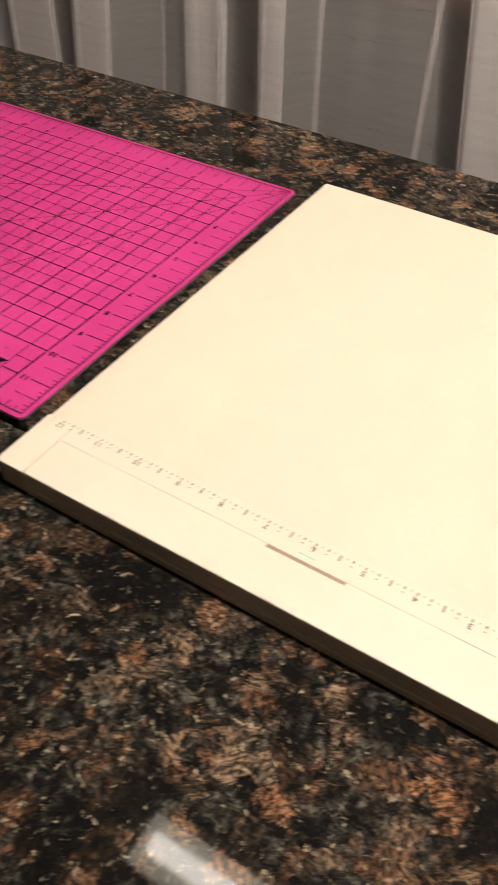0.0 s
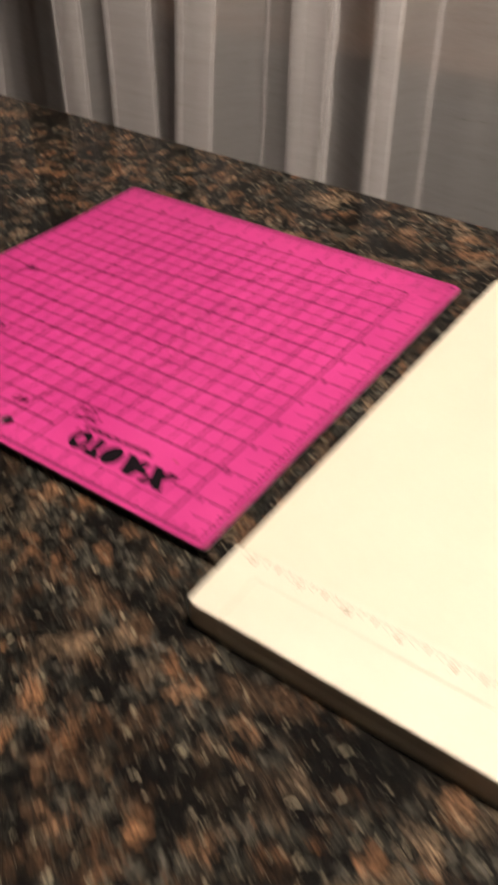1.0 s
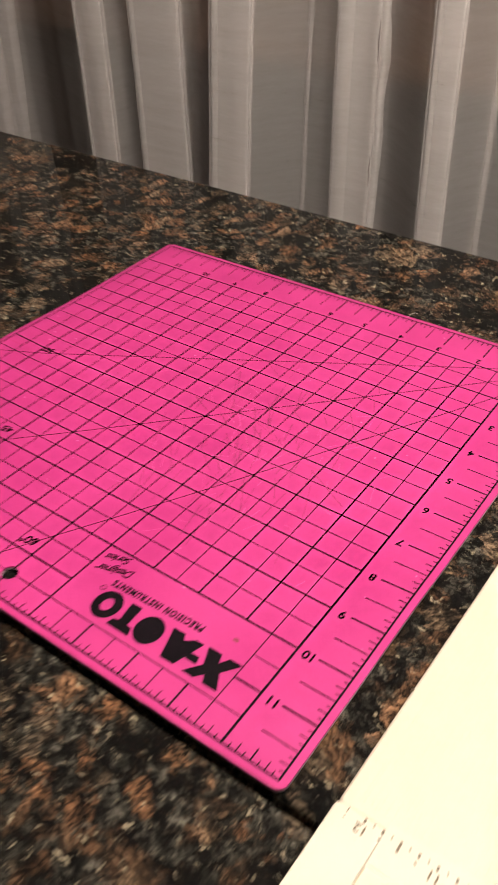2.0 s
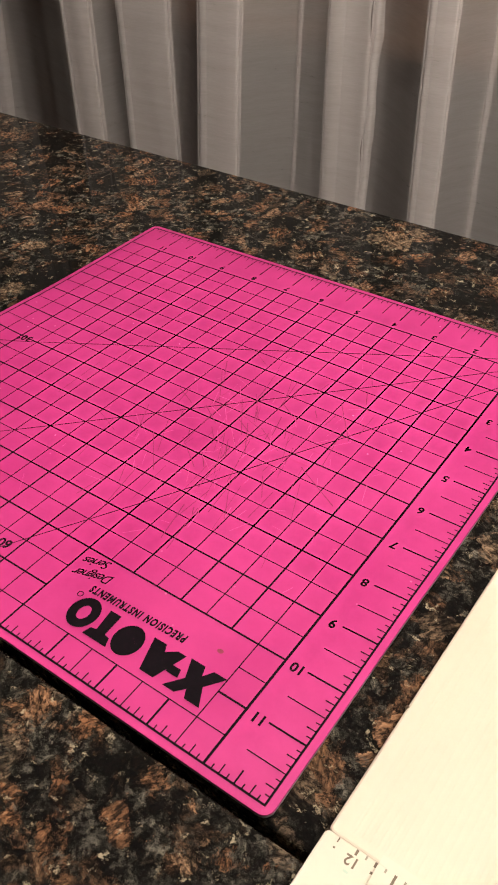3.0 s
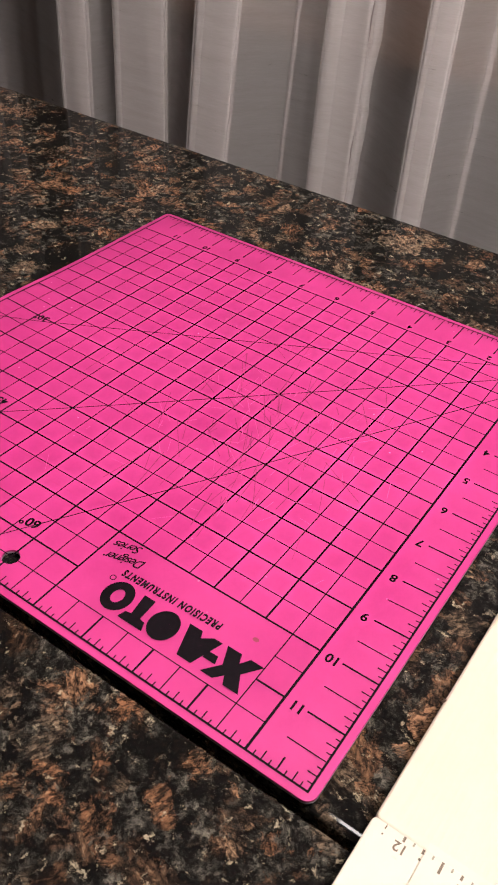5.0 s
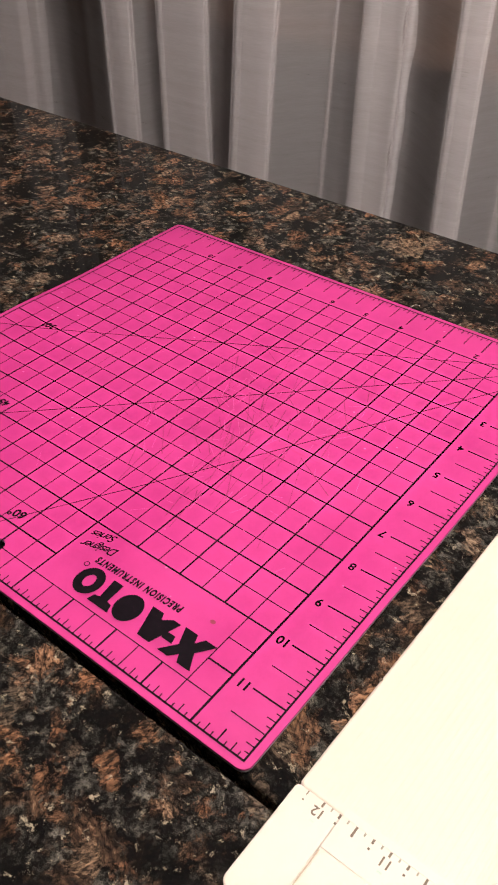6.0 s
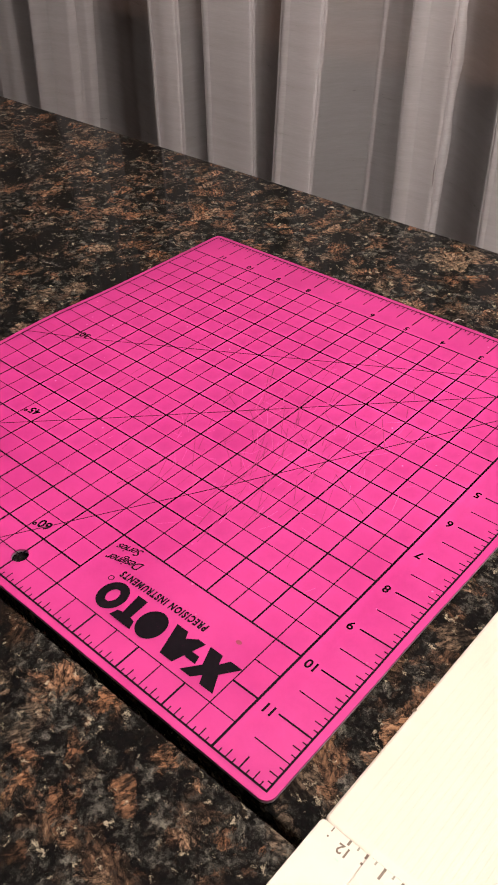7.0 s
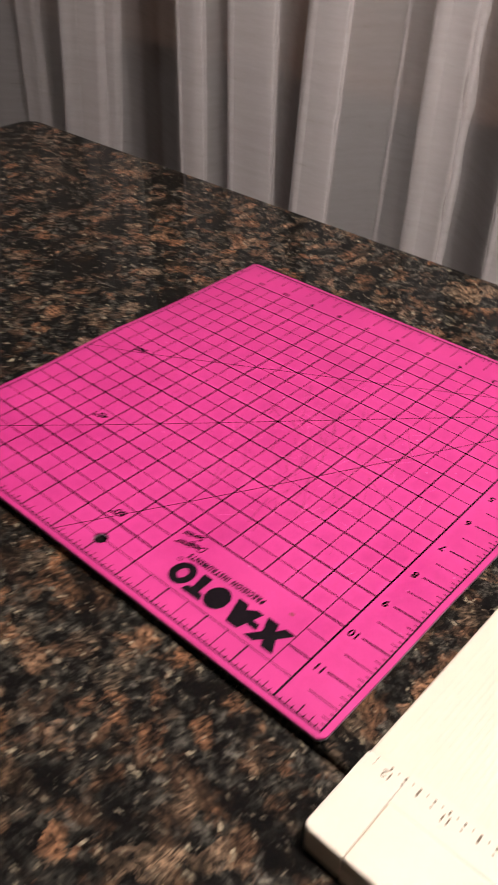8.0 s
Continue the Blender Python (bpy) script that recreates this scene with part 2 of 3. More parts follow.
# ---- room ----
INCH = 0.0254
TOP = 0.9
tagged(part("floor", box(-2.6, 2.2, -3.0, 1.0, -0.05, 0.0), FLOOR), "brown wooden floor of the room", "floor", kind="structure")
tagged(part("ceiling", box(-2.6, 2.2, -3.0, 1.0, 2.45, 2.5), CEILING), "plain beige painted ceiling", "ceiling", kind="structure")
tagged(part("wall_west", box(-2.7, -2.6, -3.0, 1.0, 0.0, 2.45), ROOM_WALL), "plain brown painted wall", "wall", kind="structure")
tagged(part("wall_east", box(2.2, 2.3, -3.0, 1.0, 0.0, 2.45), ROOM_WALL), "plain brown painted wall", "wall", kind="structure")
tagged(part("wall_south", box(-2.7, 2.3, -3.1, -3.0, 0.0, 2.45), ROOM_WALL), "plain brown painted wall", "wall", kind="structure")
WY, SILL = 0.78, 0.81  # the window wall's inner face and the height of its sill
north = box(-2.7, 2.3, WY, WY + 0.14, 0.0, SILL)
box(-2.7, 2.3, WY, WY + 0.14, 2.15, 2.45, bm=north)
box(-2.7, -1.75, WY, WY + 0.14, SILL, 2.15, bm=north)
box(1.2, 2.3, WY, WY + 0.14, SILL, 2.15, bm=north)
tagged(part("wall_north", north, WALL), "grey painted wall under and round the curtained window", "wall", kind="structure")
win = tagged(empty("window_1", (0, 0, 0)), "brown wooden window behind the sheer curtain", "window", kind="structure")
part("window_sill", box(-1.80, 1.25, WY - 0.035, WY + 0.02, SILL + 0.002, SILL + 0.026, 0.004), SASH, win)
part("window_frame", box(-1.747, 1.197, WY + 0.024, WY + 0.10, SILL + 0.002, SILL + 0.16, 0.004), SASH, win)
part("window_frame", box(-1.747, 1.197, WY + 0.024, WY + 0.10, 2.03, 2.147, 0.004), SASH, win)
for x0 in (-1.747, -0.82, 0.18, 1.117):
    part("window_frame", box(x0, x0 + 0.08, WY + 0.026, WY + 0.098, SILL + 0.162, 2.028, 0.004), SASH, win)
for x0, x1 in ((-1.665, -0.822), (-0.738, 0.178), (0.262, 1.115)):
    pane = part("pane", box(x0, x1, WY + 0.058, WY + 0.064, SILL + 0.162, 2.028), GLASS, win)
    pane.visible_shadow = False
tagged(part("backdrop", box(-2.6, 2.2, 1.6, 1.62, 0.0, 2.6), NIGHT), "dark night outside the window", "backdrop", kind="structure")


def glow(name, colour, strength):
    k = Mat(name)
    k.b.inputs["Base Color"].default_value = (0.8, 0.78, 0.7, 1)
    k.b.inputs["Emission Color"].default_value = (*colour, 1)
    k.b.inputs["Emission Strength"].default_value = strength
    return k.m


def pendant_lamp(x, y, z):
    """A long bar lamp on two cords: steel housing, milky diffuser and a bright strip along it."""
    lamp = tagged(empty("pendant_lamp", (x, y, z)), "long steel bar pendant lamp with a milky glowing diffuser", "lamp")
    part("housing", box(-0.49, 0.49, -0.055, 0.055, 0.008, 0.055, 0.006), STEEL, lamp, "brushed steel housing")
    part("diffuser", box(-0.48, 0.48, -0.047, 0.047, 0.0, 0.0078, 0.002), glow("milky_diffuser", (1.0, 0.90, 0.77), 30.0), lamp, "milky glowing diffuser")
    part("light_strip", box(-0.46, 0.46, -0.020, 0.018, -0.004, -0.0005, 0.001), glow("bright_light_strip", (1.0, 0.925, 0.87), 128.0), lamp, "bright white light strip")
    # added block over the point light, no known part of the lamp
    part("fill_block", box(-0.012, 0.012, -0.012, 0.012, -0.012, -0.0045, 0.002), STEEL, lamp)
    for cx in (-0.40, 0.40):
        bm = bmesh.new()
        bmesh.ops.create_cone(bm, cap_ends=True, segments=10, radius1=0.002, radius2=0.002, depth=2.45 - z - 0.055, matrix=Matrix.Translation((cx, 0, (2.45 - z + 0.055) / 2)))
        part("cord", bm, RUBBER, lamp)
        part("ceiling_rose", box(cx - 0.03, cx + 0.03, -0.03, 0.03, 2.45 - z - 0.02, 2.45 - z, 0.004), STEEL, lamp)


pendant_lamp(*LAMP)

# ---- counter ----
# the far rim and the joint between the two slabs run almost along x
far_y = lambda x: 0.1125 - 0.006 * x
joint_y = lambda x: -0.3094 - 0.004 * x
LEFT, RIGHT, FRONT = -0.768, 1.25, -0.72
GAP = 0.0017
far_slab = slab(rounded_outline([(LEFT, joint_y(LEFT) + GAP), (RIGHT, joint_y(RIGHT) + GAP), (RIGHT, far_y(RIGHT)), (LEFT, far_y(LEFT))], [0.006, 0.006, 0.02, 0.022]), TOP - 0.03, TOP, 0.0032, 5)
tagged(part("countertop", far_slab, GRANITE), "polished dark brown speckled granite countertop slab", "countertop", group="countertop slabs")
near_slab = slab(rounded_outline([(LEFT, FRONT), (RIGHT, FRONT), (RIGHT, joint_y(RIGHT) - GAP), (LEFT, joint_y(LEFT) - GAP)], [0.02, 0.02, 0.004, 0.004]), TOP - 0.03, TOP, 0.0016)
tagged(part("countertop", near_slab, GRANITE), "polished dark brown speckled granite slab butted against its neighbour", "countertop", group="countertop slabs")
base = tagged(empty("counter_base", (0, 0, 0)), "dark wooden cabinet base under the granite countertop", "cabinet")
part("carcass", box(LEFT + 0.06, RIGHT - 0.06, FRONT + 0.06, 0.02, 0.10, TOP - 0.03, 0.002), CABINET, base)
part("plinth", box(LEFT + 0.10, RIGHT - 0.10, FRONT + 0.11, -0.03, 0.0, 0.098), CABINET, base)

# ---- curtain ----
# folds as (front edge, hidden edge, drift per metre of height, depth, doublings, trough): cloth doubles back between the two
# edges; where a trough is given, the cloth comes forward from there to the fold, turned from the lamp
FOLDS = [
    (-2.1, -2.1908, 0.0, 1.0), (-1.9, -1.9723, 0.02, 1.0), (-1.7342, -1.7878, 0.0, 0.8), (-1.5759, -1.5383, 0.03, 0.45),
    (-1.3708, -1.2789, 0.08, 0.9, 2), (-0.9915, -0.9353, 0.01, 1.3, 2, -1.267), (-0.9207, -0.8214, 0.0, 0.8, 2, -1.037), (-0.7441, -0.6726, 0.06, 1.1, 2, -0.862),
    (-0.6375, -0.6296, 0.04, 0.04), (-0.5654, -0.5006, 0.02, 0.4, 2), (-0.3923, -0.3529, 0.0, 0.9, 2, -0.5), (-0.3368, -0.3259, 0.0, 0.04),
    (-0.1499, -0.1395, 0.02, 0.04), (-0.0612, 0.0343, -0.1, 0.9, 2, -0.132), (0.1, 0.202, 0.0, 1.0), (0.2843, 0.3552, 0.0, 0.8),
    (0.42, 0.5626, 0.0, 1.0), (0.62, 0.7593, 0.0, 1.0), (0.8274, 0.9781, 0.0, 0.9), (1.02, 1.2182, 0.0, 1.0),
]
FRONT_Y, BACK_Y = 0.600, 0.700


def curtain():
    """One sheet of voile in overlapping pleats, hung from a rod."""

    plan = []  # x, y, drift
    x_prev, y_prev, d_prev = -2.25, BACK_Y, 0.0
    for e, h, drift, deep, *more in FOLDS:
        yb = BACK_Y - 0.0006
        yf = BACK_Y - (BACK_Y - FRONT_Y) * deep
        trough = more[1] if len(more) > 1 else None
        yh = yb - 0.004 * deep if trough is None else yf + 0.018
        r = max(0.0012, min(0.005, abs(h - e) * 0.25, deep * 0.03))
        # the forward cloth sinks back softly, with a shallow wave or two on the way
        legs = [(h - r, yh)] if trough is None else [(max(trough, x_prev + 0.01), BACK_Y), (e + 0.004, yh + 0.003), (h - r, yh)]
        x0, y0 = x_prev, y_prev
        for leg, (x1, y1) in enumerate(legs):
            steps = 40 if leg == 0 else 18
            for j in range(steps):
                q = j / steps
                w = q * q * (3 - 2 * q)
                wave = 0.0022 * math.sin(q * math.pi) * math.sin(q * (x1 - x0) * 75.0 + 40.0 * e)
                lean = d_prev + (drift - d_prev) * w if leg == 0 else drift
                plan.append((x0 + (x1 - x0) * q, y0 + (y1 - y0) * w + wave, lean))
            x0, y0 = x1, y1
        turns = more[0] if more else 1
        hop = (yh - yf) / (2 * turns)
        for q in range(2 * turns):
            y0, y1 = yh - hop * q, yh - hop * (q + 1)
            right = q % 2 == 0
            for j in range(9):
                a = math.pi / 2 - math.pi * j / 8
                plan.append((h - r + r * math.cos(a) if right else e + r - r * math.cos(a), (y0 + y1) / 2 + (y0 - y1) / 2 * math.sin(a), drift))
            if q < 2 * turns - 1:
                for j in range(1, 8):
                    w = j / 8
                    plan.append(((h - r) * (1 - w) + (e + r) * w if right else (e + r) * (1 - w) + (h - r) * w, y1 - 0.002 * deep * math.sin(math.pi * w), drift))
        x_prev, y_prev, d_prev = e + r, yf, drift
    plan.append((1.35, BACK_Y, 0))
    rows = 60
    bm = bmesh.new()
    grid = []
    for k in range(rows + 1):
        z = 0.03 + 2.2 * k / rows
        line = []
        for x, y, drift in plan:
            sway = 0.005 * noise.noise((x * 2.1, z * 1.7, 3.0)) + 0.0018 * noise.noise((x * 9.0, z * 4.0, 7.0))
            dy = 0.008 * noise.noise((x * 3.0, z * 1.3, 11.0)) + 0.0016 * noise.noise((x * 22.0, z * 7.0, 5.0))
            line.append(bm.verts.new((x + drift * (z - 0.75) + sway * min(1.0, abs(z - 0.75) + 0.35), y + dy, z)))
        grid.append(line)
    for a, b in zip(grid, grid[1:]):
        for i in range(len(a) - 1):
            bm.faces.new((a[i], a[i + 1], b[i + 1], b[i]))
    return bm


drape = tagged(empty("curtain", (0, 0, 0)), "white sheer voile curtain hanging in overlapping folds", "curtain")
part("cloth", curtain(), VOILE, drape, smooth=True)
# a loose selvedge beside one of the folds, with two small gaps drawn as dark slivers
bm = bmesh.new()
last = None
for i in range(111):
    z = 0.05 + 2.15 * i / 110
    x = -0.476 + 0.02 * (z - 0.75) + 0.004 * noise.noise((0.3, z * 14.0, 4.0)) + 0.0025 * noise.noise((0.9, z * 33.0, 8.0))
    wide = 0.005 + 0.003 * noise.noise((2.0, z * 11.0, 1.0))
    row = [bm.verts.new((x - wide, 0.642, z)), bm.verts.new((x, 0.632 + 0.003 * noise.noise((4.0, z * 20.0, 3.0)), z)), bm.verts.new((x + wide, 0.644, z))]
    if last:
        for j in range(2):
            bm.faces.new((last[j], last[j + 1], row[j + 1], row[j]))
    last = row
part("selvedge", bm, VOILE, drape, "loose crinkled curtain edge", smooth=True)
# slivers in front of the cloth; the shade of the gaps is their colour
for x, z, tall in ((-0.479, 0.722, 0.045), (-0.4755, 0.896, 0.055)):
    bm = bmesh.new()
    for k in range(13):
        s = k / 12
        w = 0.0008 * math.sin(math.pi * s) + 0.0001
        c = x + 0.02 * (s - 0.5) * tall + 0.0004 * math.sin(s * 9)
        pair = (bm.verts.new((c - w, 0.627, z + (s - 0.5) * tall)), bm.verts.new((c + w, 0.627, z + (s - 0.5) * tall)))
        if k:
            bm.faces.new((prev[0], prev[1], pair[1], pair[0]))
        prev = pair
    part("gap", bm, GAP_SHADE, drape, "narrow dark sliver drawn for the shade in a curtain edge slit")
rod = bmesh.new()
bmesh.ops.create_cone(rod, cap_ends=True, segments=20, radius1=0.012, radius2=0.012, depth=3.8, matrix=pose(-0.4, 0.632, 2.245, 0, 90, 0))
tagged(part("curtain_rod", rod, STEEL, smooth=False), "steel rod that carries the sheer curtain", "curtain rod")
for x in (-2.2, -0.4, 1.4):
    tagged(part("rod_bracket", box(x - 0.012, x + 0.012, 0.644, WY, 2.235, 2.255, 0.002), STEEL), "steel bracket holding the curtain rod to the wall", "bracket", group="rod brackets")

# ---- cutting mat: u and v are inches from its far corner by the paper cutter ----


def ease01(a):
    a = max(0.0, min(1.0, a))
    return a * a * (3 - 2 * a)


def mat_top(u, v):
    """Height of the mat's upper face: it lies nearly flat and lifts a little along two rims."""
    lift = 0.0016 * ease01((v - 7.5) / 4.5) * (0.75 + 0.25 * ease01(u / 3))
    ripple = 0.0014 * math.exp(-((v - 8.3) / 1.3) ** 2) * ease01((1.2 - u) / 1.4)
    curl = 0.0020 * math.exp(-((v - 6.2) / 1.6) ** 2) * ease01((u - 10.6) / 1.6)
    return TOP + 0.0024 + lift + ripple + curl


def on_mat(u, v, up=0.0):
    return (-u * INCH, -v * INCH, mat_top(u, v) + up)


THICK = 0.0019
HOLE, HOLE_R = (6.0, 11.51), 0.155
MARGIN = 0.135


def mat_sheet(z_from, z_to):
    """The mat between two depths below its upper face, with rounded corners and the punched hole."""
    from mathutils.geometry import delaunay_2d_cdt
    a, b = -MARGIN, 12 + MARGIN
    rim = []
    for p, q in zip(corner := rounded_outline([(a, a), (b, a), (b, b), (a, b)], 0.17, 6), corner[1:] + corner[:1]):
        count = max(1, int(math.dist(p, q) / 0.25))
        rim += [(p[0] + (q[0] - p[0]) * i / count, p[1] + (q[1] - p[1]) * i / count) for i in range(count)]
    ring = [(HOLE[0] + HOLE_R * math.cos(t * math.tau / 28), HOLE[1] + HOLE_R * math.sin(t * math.tau / 28)) for t in range(28)]
    inner = [(i * 0.25, j * 0.25) for i in range(1, 48) for j in range(1, 48) if math.hypot(i * 0.25 - HOLE[0], j * 0.25 - HOLE[1]) > HOLE_R + 0.06]
    pts = [Vector(p) for p in rim + ring + inner]
    n, m = len(rim), len(ring)
    edges = [(i, (i + 1) % n) for i in range(n)] + [(n + i, n + (i + 1) % m) for i in range(m)]
    verts, _, faces, *_ = delaunay_2d_cdt(pts, edges, [], 0, 1e-6)
    bm = bmesh.new()
    top = [bm.verts.new(on_mat(p.x, p.y, z_to)) for p in verts]
    low = [bm.verts.new(on_mat(p.x, p.y, z_from)) for p in verts]
    for f in faces:
        c = sum((verts[i] for i in f), Vector((0, 0))) / len(f)
        if math.hypot(c.x - HOLE[0], c.y - HOLE[1]) < HOLE_R * 0.97:
            continue
        bm.faces.new([top[i] for i in f])
        bm.faces.new([low[i] for i in reversed(f)])
    for ids in ([*range(n)], [*range(n, n + m)]):
        for i, j in zip(ids, ids[1:] + ids[:1]):
            bm.faces.new((top[i], top[j], low[j], low[i]))
    return bm


mat = tagged(empty("cutting_mat", (0, 0, 0)), "bright pink vinyl cutting mat with a black inch grid", "cutting mat")
part("top_layer", mat_sheet(-0.0009, 0.0), VINYL, mat, "bright pink printed vinyl layer")
part("core_layer", mat_sheet(-THICK, -0.00092), CORE, mat, "grey vinyl underside")


def stroke(bm, u0, v0, u1, v1, width, up):
    """A printed line on the mat; width in inches."""
    length = math.hypot(u1 - u0, v1 - v0)
    nu, nv = -(v1 - v0) / length * width / 2, (u1 - u0) / length * width / 2
    count = max(1, math.ceil(length / 0.25))
    last = None
    for i in range(count + 1):
        u, v = u0 + (u1 - u0) * i / count, v0 + (v1 - v0) * i / count
        pair = (bm.verts.new(on_mat(u + nu, v + nv, up)), bm.verts.new(on_mat(u - nu, v - nv, up)))
        if last:
            bm.faces.new((last[0], pair[0], pair[1], last[1]))
        last = pair


BOLD, MEDIUM, FINE, HAIR = 0.042, 0.034, 0.020, 0.017
bm = bmesh.new()
for a, b in (((0, 0), (12, 0)), ((12, 0), (12, 12)), ((12, 12), (0, 12)), ((0, 12), (0, 0))):
    e = MEDIUM / 2
    du, dv = (e if b[0] > a[0] else -e if b[0] < a[0] else 0), (e if b[1] > a[1] else -e if b[1] < a[1] else 0)
    stroke(bm, a[0] - du, a[1] - dv, b[0] + du, b[1] + dv, MEDIUM, 0.00026)
part("border_line", bm, INK, mat, "thin black printed border line")
BOX_U0, BOX_U1, BOX_V0, BOX_V1 = 1.5, 5.0, 10.0, 11.5  # the blank field of the maker's mark


def line(name, u0, v0, u1, v1, width, up):
    bm = bmesh.new()
    stroke(bm, u0, v0, u1, v1, width, up)
    part(name, bm, INK, mat)


for i in range(1, 12):
    wide = BOLD if i == 1 else MEDIUM
    if 2 <= i <= 4:
        line("inch_line", i, 1, i, BOX_V0, wide, 0.00022)
        line("inch_line", i, BOX_V1, i, 12, wide, 0.00022)
    else:
        line("inch_line", i, 1, i, 12, wide, 0.00022)
    if i == 11:
        line("inch_line", 1, 11, BOX_U0, 11, MEDIUM, 0.00018)
        line("inch_line", BOX_U1, 11, 12, 11, MEDIUM, 0.00018)
    else:
        line("inch_line", 1, i, 12, i, MEDIUM, 0.00018)
    h = i + 0.5
    if h > 11.6:
        continue
    if h == 1.5 or h > 5:
        line("half_inch_line", h, 1, h, 12, FINE * 0.97, 0.00014)
    else:
        line("half_inch_line", h, 1, h, BOX_V0, FINE * 0.97, 0.00014)
        line("half_inch_line", h, BOX_V1, h, 12, FINE * 0.97, 0.00014)
    if h == 10.5:
        line("half_inch_line", 1, h, BOX_U0, h, FINE * 0.97, 0.0001)
        line("half_inch_line", BOX_U1, h, 12, h, FINE * 0.97, 0.0001)
    else:
        line("half_inch_line", 1, h, 12, h, FINE * 0.97, 0.0001)
sides = [bmesh.new() for _ in range(3)]
for i in range(1, 96):
    s = i / 8
    if i % 8 == 0:
        if s <= 11:
            line("inch_tick", 0, s, 0.62, s, MEDIUM * 0.9, 0.00022)
            line("inch_tick", s, 0, s, 0.62, MEDIUM * 0.9, 0.00022)
    elif i % 4 == 0:
        line("half_inch_tick", 0.02, s, 0.64, s, FINE, 0.00022)
        line("half_inch_tick", s, 0.02, s, 0.55, FINE, 0.00022)
        if s < 1:
            line("half_inch_tick", s, 12, s, 11.77, FINE * 1.3, 0.00022)
    else:
        reach = 0.16 if i % 2 == 0 else 0.085
        stroke(sides[0], 0, s, reach, s, FINE, 0.00022)
        stroke(sides[1], s, 0, s, reach, FINE, 0.00022)
        stroke(sides[2], s, 12, s, 12 - reach, FINE, 0.00022)
for bm in sides:
    part("eighth_inch_scale", bm, INK, mat, "tiny black printed ruler ticks")["kind"] = "stuff"
line("angle_line", 0, 0, 12, 12 * math.tan(radians(30)) - 0.08, HAIR, 0.0003)
line("angle_line", 0, 0, 11.0, 11.0, HAIR, 0.0003)
line("angle_line", 0, 0, 6.92, 12, HAIR, 0.0003)


def printed(text, u, v, size, name, shear=0.0, turn=0.0, squeeze=1.0, spacing=1.0, bold=0.0):
    """Words on the mat, read from the far side; size in inches."""
    bm = lettering(text, size, shear, spacing, bold * size)
    c, s = math.cos(radians(turn)), math.sin(radians(turn))
    for w in bm.verts:
        x, y = w.co.x * squeeze, w.co.y
        w.co = on_mat(u + x * c - y * s, v + x * s + y * c, 0.00032)
    return part(name, bm, INK, mat)


for i in range(2, 12):
    printed(str(i), 0.77, i + 0.025, 0.235, "numeral", bold=0.03)
    printed(str(i), i + 0.02, 0.84, 0.225, "numeral", bold=0.03)
printed("30\u00b0", 10.86, 6.02, 0.27, "angle_mark", turn=8, bold=0.03)
printed("45\u00b0", 9.30, 8.72, 0.27, "angle_mark", turn=8, bold=0.03)
printed("60\u00b0", 6.32, 10.76, 0.27, "angle_mark", turn=8, bold=0.03)
printed("PRECISION INSTRUMENTS", 3.385, 10.60, 0.195, "tagline", turn=2.2, shear=0.10, squeeze=0.68, spacing=1.26, bold=0.05)
printed("Designer", 4.49, 10.43, 0.25, "series_name", shear=0.45, turn=16, squeeze=0.90, spacing=0.86, bold=0.008)
printed("Series", 4.63, 10.18, 0.24, "series_name", shear=0.45, turn=16, squeeze=1.0, spacing=0.86, bold=0.008)


def mark(points, hole=None):
    """A plain black shape of the maker's mark."""
    bm = bmesh.new()
    outer = [bm.verts.new(on_mat(u, v, 0.00034)) for u, v in points]
    if hole:
        inner = [bm.verts.new(on_mat(u, v, 0.00034)) for u, v in hole]
        k = len(outer)
        for i in range(k):
            bm.faces.new((outer[i], outer[(i + 1) % k], inner[(i + 1) % k], inner[i]))
    else:
        bm.faces.new(outer)
        bmesh.ops.triangulate(bm, faces=bm.faces)
    return part("brand_mark", bm, INK, mat, "bold black shape of the maker's mark")


def oval(u, v, a, b, count=32):
    return [(u + a * math.cos(i * math.tau / count), v + b * math.sin(i * math.tau / count)) for i in range(count)]


mark([(1.56, 11.38), (1.83, 11.38), (1.90, 11.24), (2.02, 11.38), (2.24, 11.38), (2.03, 11.10), (2.16, 10.78), (1.90, 10.78), (1.84, 10.94), (1.74, 10.78), (1.50, 10.78), (1.72, 11.08)])
mark([(2.12, 11.17), (2.34, 11.17), (2.38, 11.03), (2.16, 11.03)])
mark([(2.42, 11.37), (2.68, 11.37), (2.86, 10.80), (2.62, 10.80), (2.56, 10.92), (2.40, 10.80), (2.24, 10.80)])
mark(oval(3.16, 11.08, 0.25, 0.29))
mark([(3.36, 11.37), (3.84, 11.37), (3.80, 11.22), (3.70, 11.20), (3.76, 10.80), (3.54, 10.80), (3.52, 11.20), (3.42, 11.22)])
mark(oval(4.09, 11.07, 0.26, 0.30), oval(4.09, 11.07, 0.10, 0.14))
mark(oval(4.40, 10.83, 0.055, 0.055), oval(4.40, 10.83, 0.040, 0.040))
stain = plain("brown_stain", (0.24, 0.03, 0.06), 0.6)
bm = bmesh.new()
bm.faces.new([bm.verts.new(on_mat(u, v, 0.0002)) for u, v in oval(1.89, 10.43, 0.055, 0.04, 14)])
part("stain_spot", bm, stain, mat, "small brown stain")
rng = random.Random(4)
bm = bmesh.new()
for _ in range(90):
    u, v, t, length = rng.gauss(4.9, 1.1), rng.gauss(5.6, 1.3), radians(rng.gauss(112, 20)), rng.uniform(0.15, 1.3)
    if 1.2 < u < 11 and 1.2 < v < 9.8:
        stroke(bm, u, v, u + length * math.cos(t), v + length * math.sin(t), rng.uniform(0.007, 0.016), 0.00036)
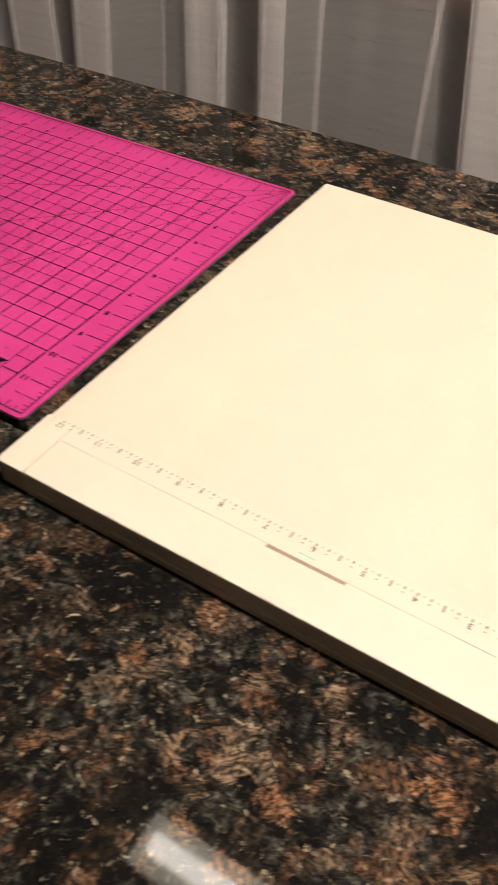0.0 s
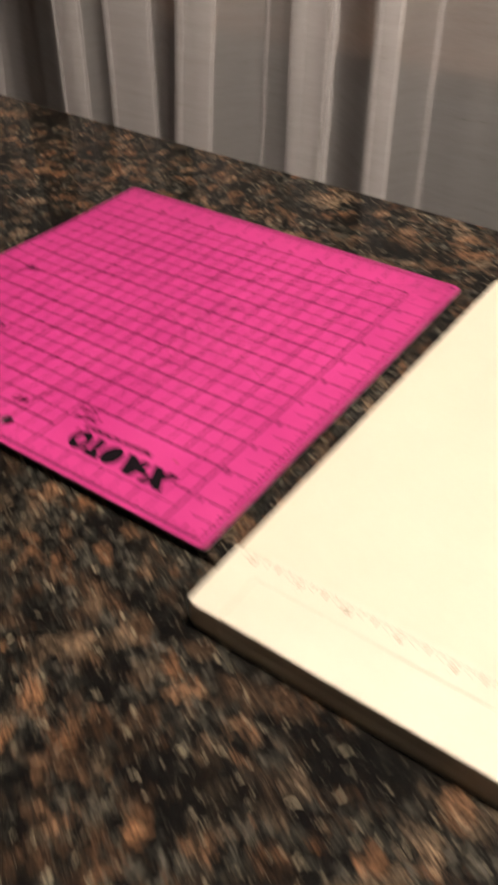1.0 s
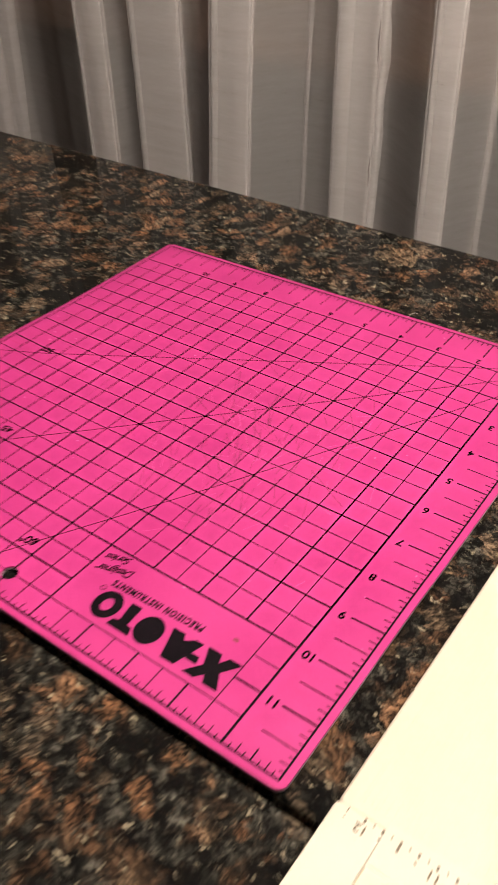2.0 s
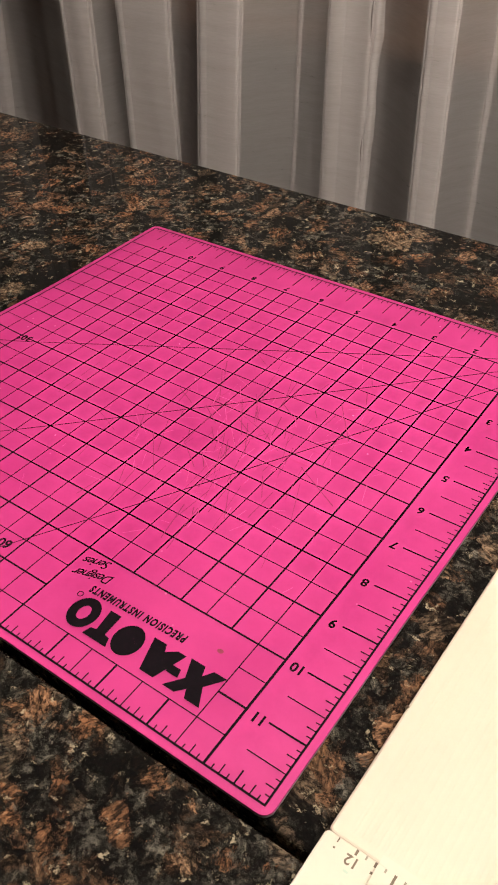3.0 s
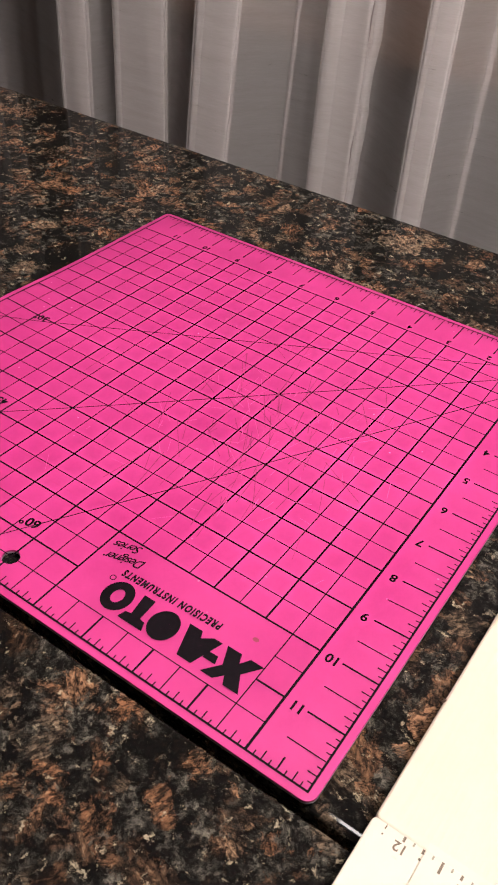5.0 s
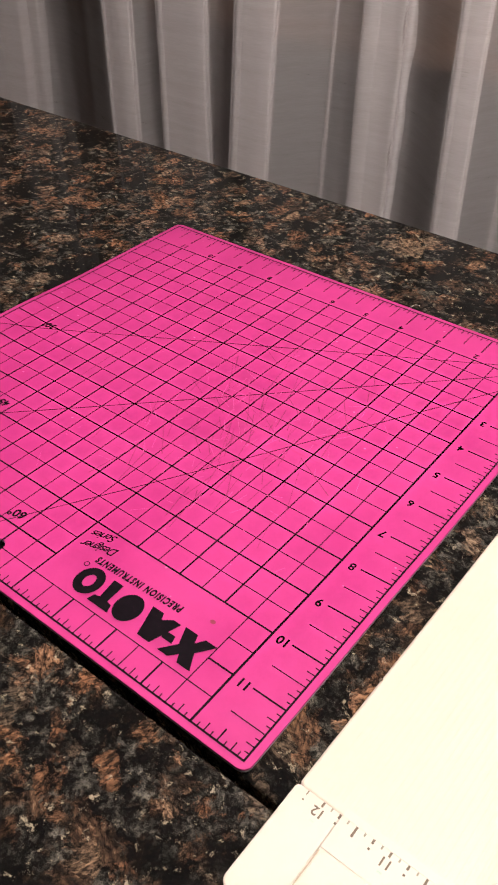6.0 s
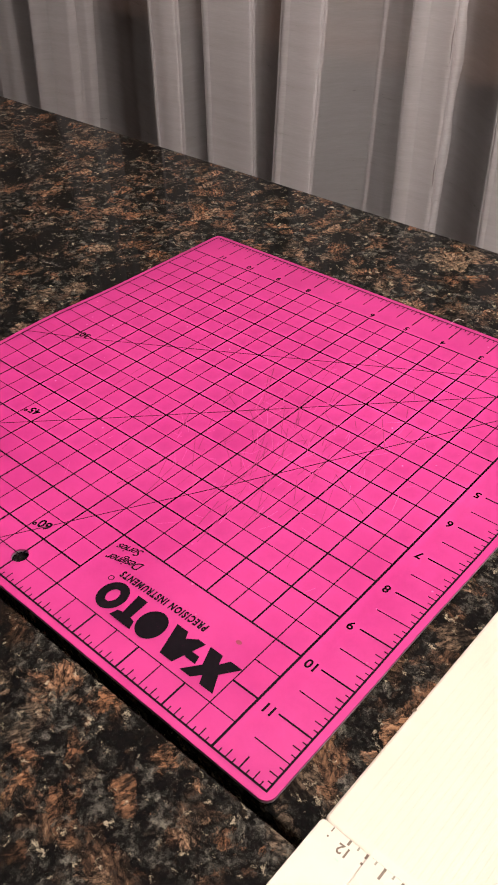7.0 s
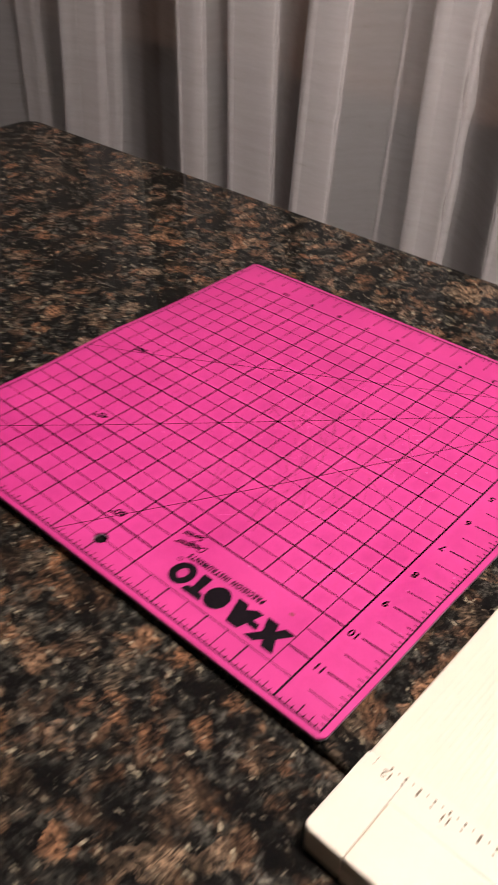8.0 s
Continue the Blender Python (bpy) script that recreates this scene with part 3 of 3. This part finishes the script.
part("knife_scoring", bm, plain("healed_cut", (0.24, 0.014, 0.085), 0.6), mat, "faint healed knife cuts")["kind"] = "stuff"
bm = bmesh.new()
for _ in range(130):
    u, v, t, length = rng.gauss(5.0, 1.9), rng.gauss(5.8, 2.0), radians(rng.gauss(100, 45)), rng.uniform(0.04, 0.5)
    if 1.2 < u < 11 and 1.2 < v < 9.6:
        stroke(bm, u, v, u + length * math.cos(t), v + length * math.sin(t), rng.uniform(0.005, 0.012), 0.00038)
part("scuffing", bm, plain("pale_scuff", (0.55, 0.07, 0.225), 0.6), mat, "faint pale scuffs")["kind"] = "stuff"
# a stray pale hair on the far rim
bm = bmesh.new()
last = None
for i in range(9):
    s = i / 8
    p = Vector((-(4.33 - 0.16 * s) * INCH, (0.02 + 0.36 * s) * INCH, TOP + 0.0022 + 0.0022 * math.sin(s * 3.1)))
    ring = [bm.verts.new(p + Vector((0.00008 * math.cos(a), 0, 0.00008 * math.sin(a)))) for a in (0, 2.1, 4.2)]
    if last:
        for j in range(3):
            bm.faces.new((last[j], last[(j + 1) % 3], ring[(j + 1) % 3], ring[j]))
    last = ring
tagged(part("stray_thread", bm, plain("pale_thread", (0.5, 0.47, 0.44), 0.6)), "short pale thread lying on the mat's rim", "thread")

# ---- paper cutter: its own x along the ruler, y towards the far end ----
CX, CY, CT = 0.0222, -0.3447, -0.65
CUT_W, CUT_L, CUT_H = 0.40, 0.3530, 0.0150
FENCE = 0.0405  # depth of the ruler strip
cutter = tagged(empty("paper_cutter", (CX, CY, TOP), CT), "cream plastic paper cutter board with an inch ruler strip", "paper cutter")
part("underbody", box(0.018, CUT_W - 0.002, 0.003, FENCE + 0.003, 0.0048, CUT_H - 0.00035), CREAM, cutter)
# board with fine ribs along its length
board = slab(rounded_outline([(0.0002, FENCE + 0.0004), (CUT_W, FENCE + 0.0004), (CUT_W, CUT_L), (0.0002, CUT_L)], 0.002), 0.0015, CUT_H - 0.0012, 0.0009, 2)
part("board", board, CREAM_BOARD, cutter, "cream board with fine raised ribs")
bm = bmesh.new()
pitch = 0.0026
count = int((CUT_W - 0.012) / pitch)
for i in range(count):
    x = 0.007 + i * pitch
    a, b = [], []
    for y in (FENCE + 0.004, CUT_L - 0.004):
        for dx, dz in ((-0.0012, -0.0013), (-0.0005, -0.00111), (0.0003, -0.00111), (0.0008, -0.0013)):
            (a if y < 0.1 else b).append(bm.verts.new((x + dx, y, CUT_H + dz)))
    for j in range(3):
        bm.faces.new((a[j], a[j + 1], b[j + 1], b[j]))
part("rib", bm, CREAM_BOARD, cutter)["kind"] = "stuff"
# ruler strip in front, a little proud of the board, with a storage lid let into it
strip = slab(rounded_outline([(0, 0), (0.0178, 0), (0.0178, FENCE), (0, FENCE)], [0.0032, 0.0004, 0.0004, 0.0016]), 0.0, CUT_H, 0.0004, 2)
part("ruler_strip_end", strip, CREAM, cutter)
strip = slab(rounded_outline([(0.0179, 0.0278), (CUT_W, 0.0278), (CUT_W, FENCE), (0.0179, FENCE)], 0.0003), 0.0, CUT_H, 0.0002, 1)
part("ruler_strip", strip, CREAM, cutter, "cream strip printed with inch numerals")
lid = slab(rounded_outline([(0.0183, 0.0002), (CUT_W, 0.0002), (CUT_W, 0.0274), (0.0183, 0.0274)], [0.0005, 0.0005, 0.0005, 0.003]), 0.0052, CUT_H, 0.0005, 2)
part("storage_lid", lid, CREAM, cutter, "cream storage lid with a finger slot")
part("base_lip", slab(rounded_outline([(0.0180, -0.0005), (CUT_W, -0.0005), (CUT_W, 0.0270), (0.0180, 0.0270)], 0.0004), 0.0, 0.0046, 0.0003, 2), CREAM, cutter)
part("finger_slot", box(0.1440, 0.1850, 0.0258, 0.0277, CUT_H - 0.004, CUT_H + 0.00015, 0.00005, 1), GROOVE, cutter, "brown finger slot")
bm = bmesh.new()
bm.faces.new([bm.verts.new((0.0179, y, CUT_H - 0.0003)) for y in (0.001,)] + [bm.verts.new(p) for p in ((0.0185, 0.001, CUT_H - 0.0003), (0.0185, 0.027, CUT_H - 0.0003), (0.0179, 0.027, CUT_H - 0.0003))])
part("lid_seam", bm, SEAM, cutter, "fine brown seam beside the storage lid")


def ruled(x0, x1, y0, y1, bm):
    bm.faces.new([bm.verts.new((x, y, CUT_H + 0.00012)) for x, y in ((x0, y0), (x1, y0), (x1, y1), (x0, y1))])


TWELVE = 0.0112
for i in range(13):
    x = TWELVE + i * INCH
    n = 12 - i
    if n > 0:
        bm = lettering(str(n), 0.0046, bold=0.00010)
        for w in bm.verts:
            w.co = (x - w.co.x, 0.0362 - w.co.y, CUT_H + 0.00012)
        part("numeral", bm, PRINT_BROWN, cutter)
    bm = bmesh.new()
    ruled(x - 0.0004, x + 0.0004, 0.0383, 0.0402, bm)
    ruled(x + INCH / 2 - 0.00042, x + INCH / 2 + 0.00042, 0.0362, 0.0402, bm)
    for q in (0.25, 0.75):
        ruled(x + q * INCH - 0.0004, x + q * INCH + 0.0004, 0.0385, 0.0402, bm)
        ruled(x + q * INCH - 0.0004, x + q * INCH + 0.0004, 0.0362, 0.0370, bm)
    if i == 0:
        ruled(x - 0.25 * INCH - 0.0002, x - 0.25 * INCH + 0.0002, 0.0385, 0.0402, bm)
        ruled(x - 0.25 * INCH - 0.0003, x - 0.25 * INCH + 0.0003, 0.0364, 0.0370, bm)
    part("ruler_scale", bm, PRINT_BROWN, cutter)["kind"] = "stuff"
    bm = bmesh.new()
    for q in (0.125, 0.375, 0.625, 0.875):
        ruled(x + q * INCH - 0.0003, x + q * INCH + 0.0003, 0.0389, 0.0402, bm)
    part("eighth_scale", bm, PRINT_PALE, cutter)["kind"] = "stuff"
    bm = bmesh.new()
    ruled(x - 0.0009, x + 0.0009, 0.0322, 0.0330, bm)
    part("metric_mark", bm, PRINT_GREEN, cutter, "pale green printed mark")
bm = bmesh.new()
ruled(0.1585, 0.1675, 0.0306, 0.0314, bm)
part("teal_mark", bm, PRINT_TEAL, cutter, "small teal printed bar")
# a chip in the board's rim
bm = bmesh.new()
bmesh.ops.create_icosphere(bm, subdivisions=1, radius=0.0012, matrix=pose(0.0004, 0.0925, CUT_H - 0.0022))
part("rim_chip", bm, PRINT_BROWN, cutter, "small dark chip in the rim")
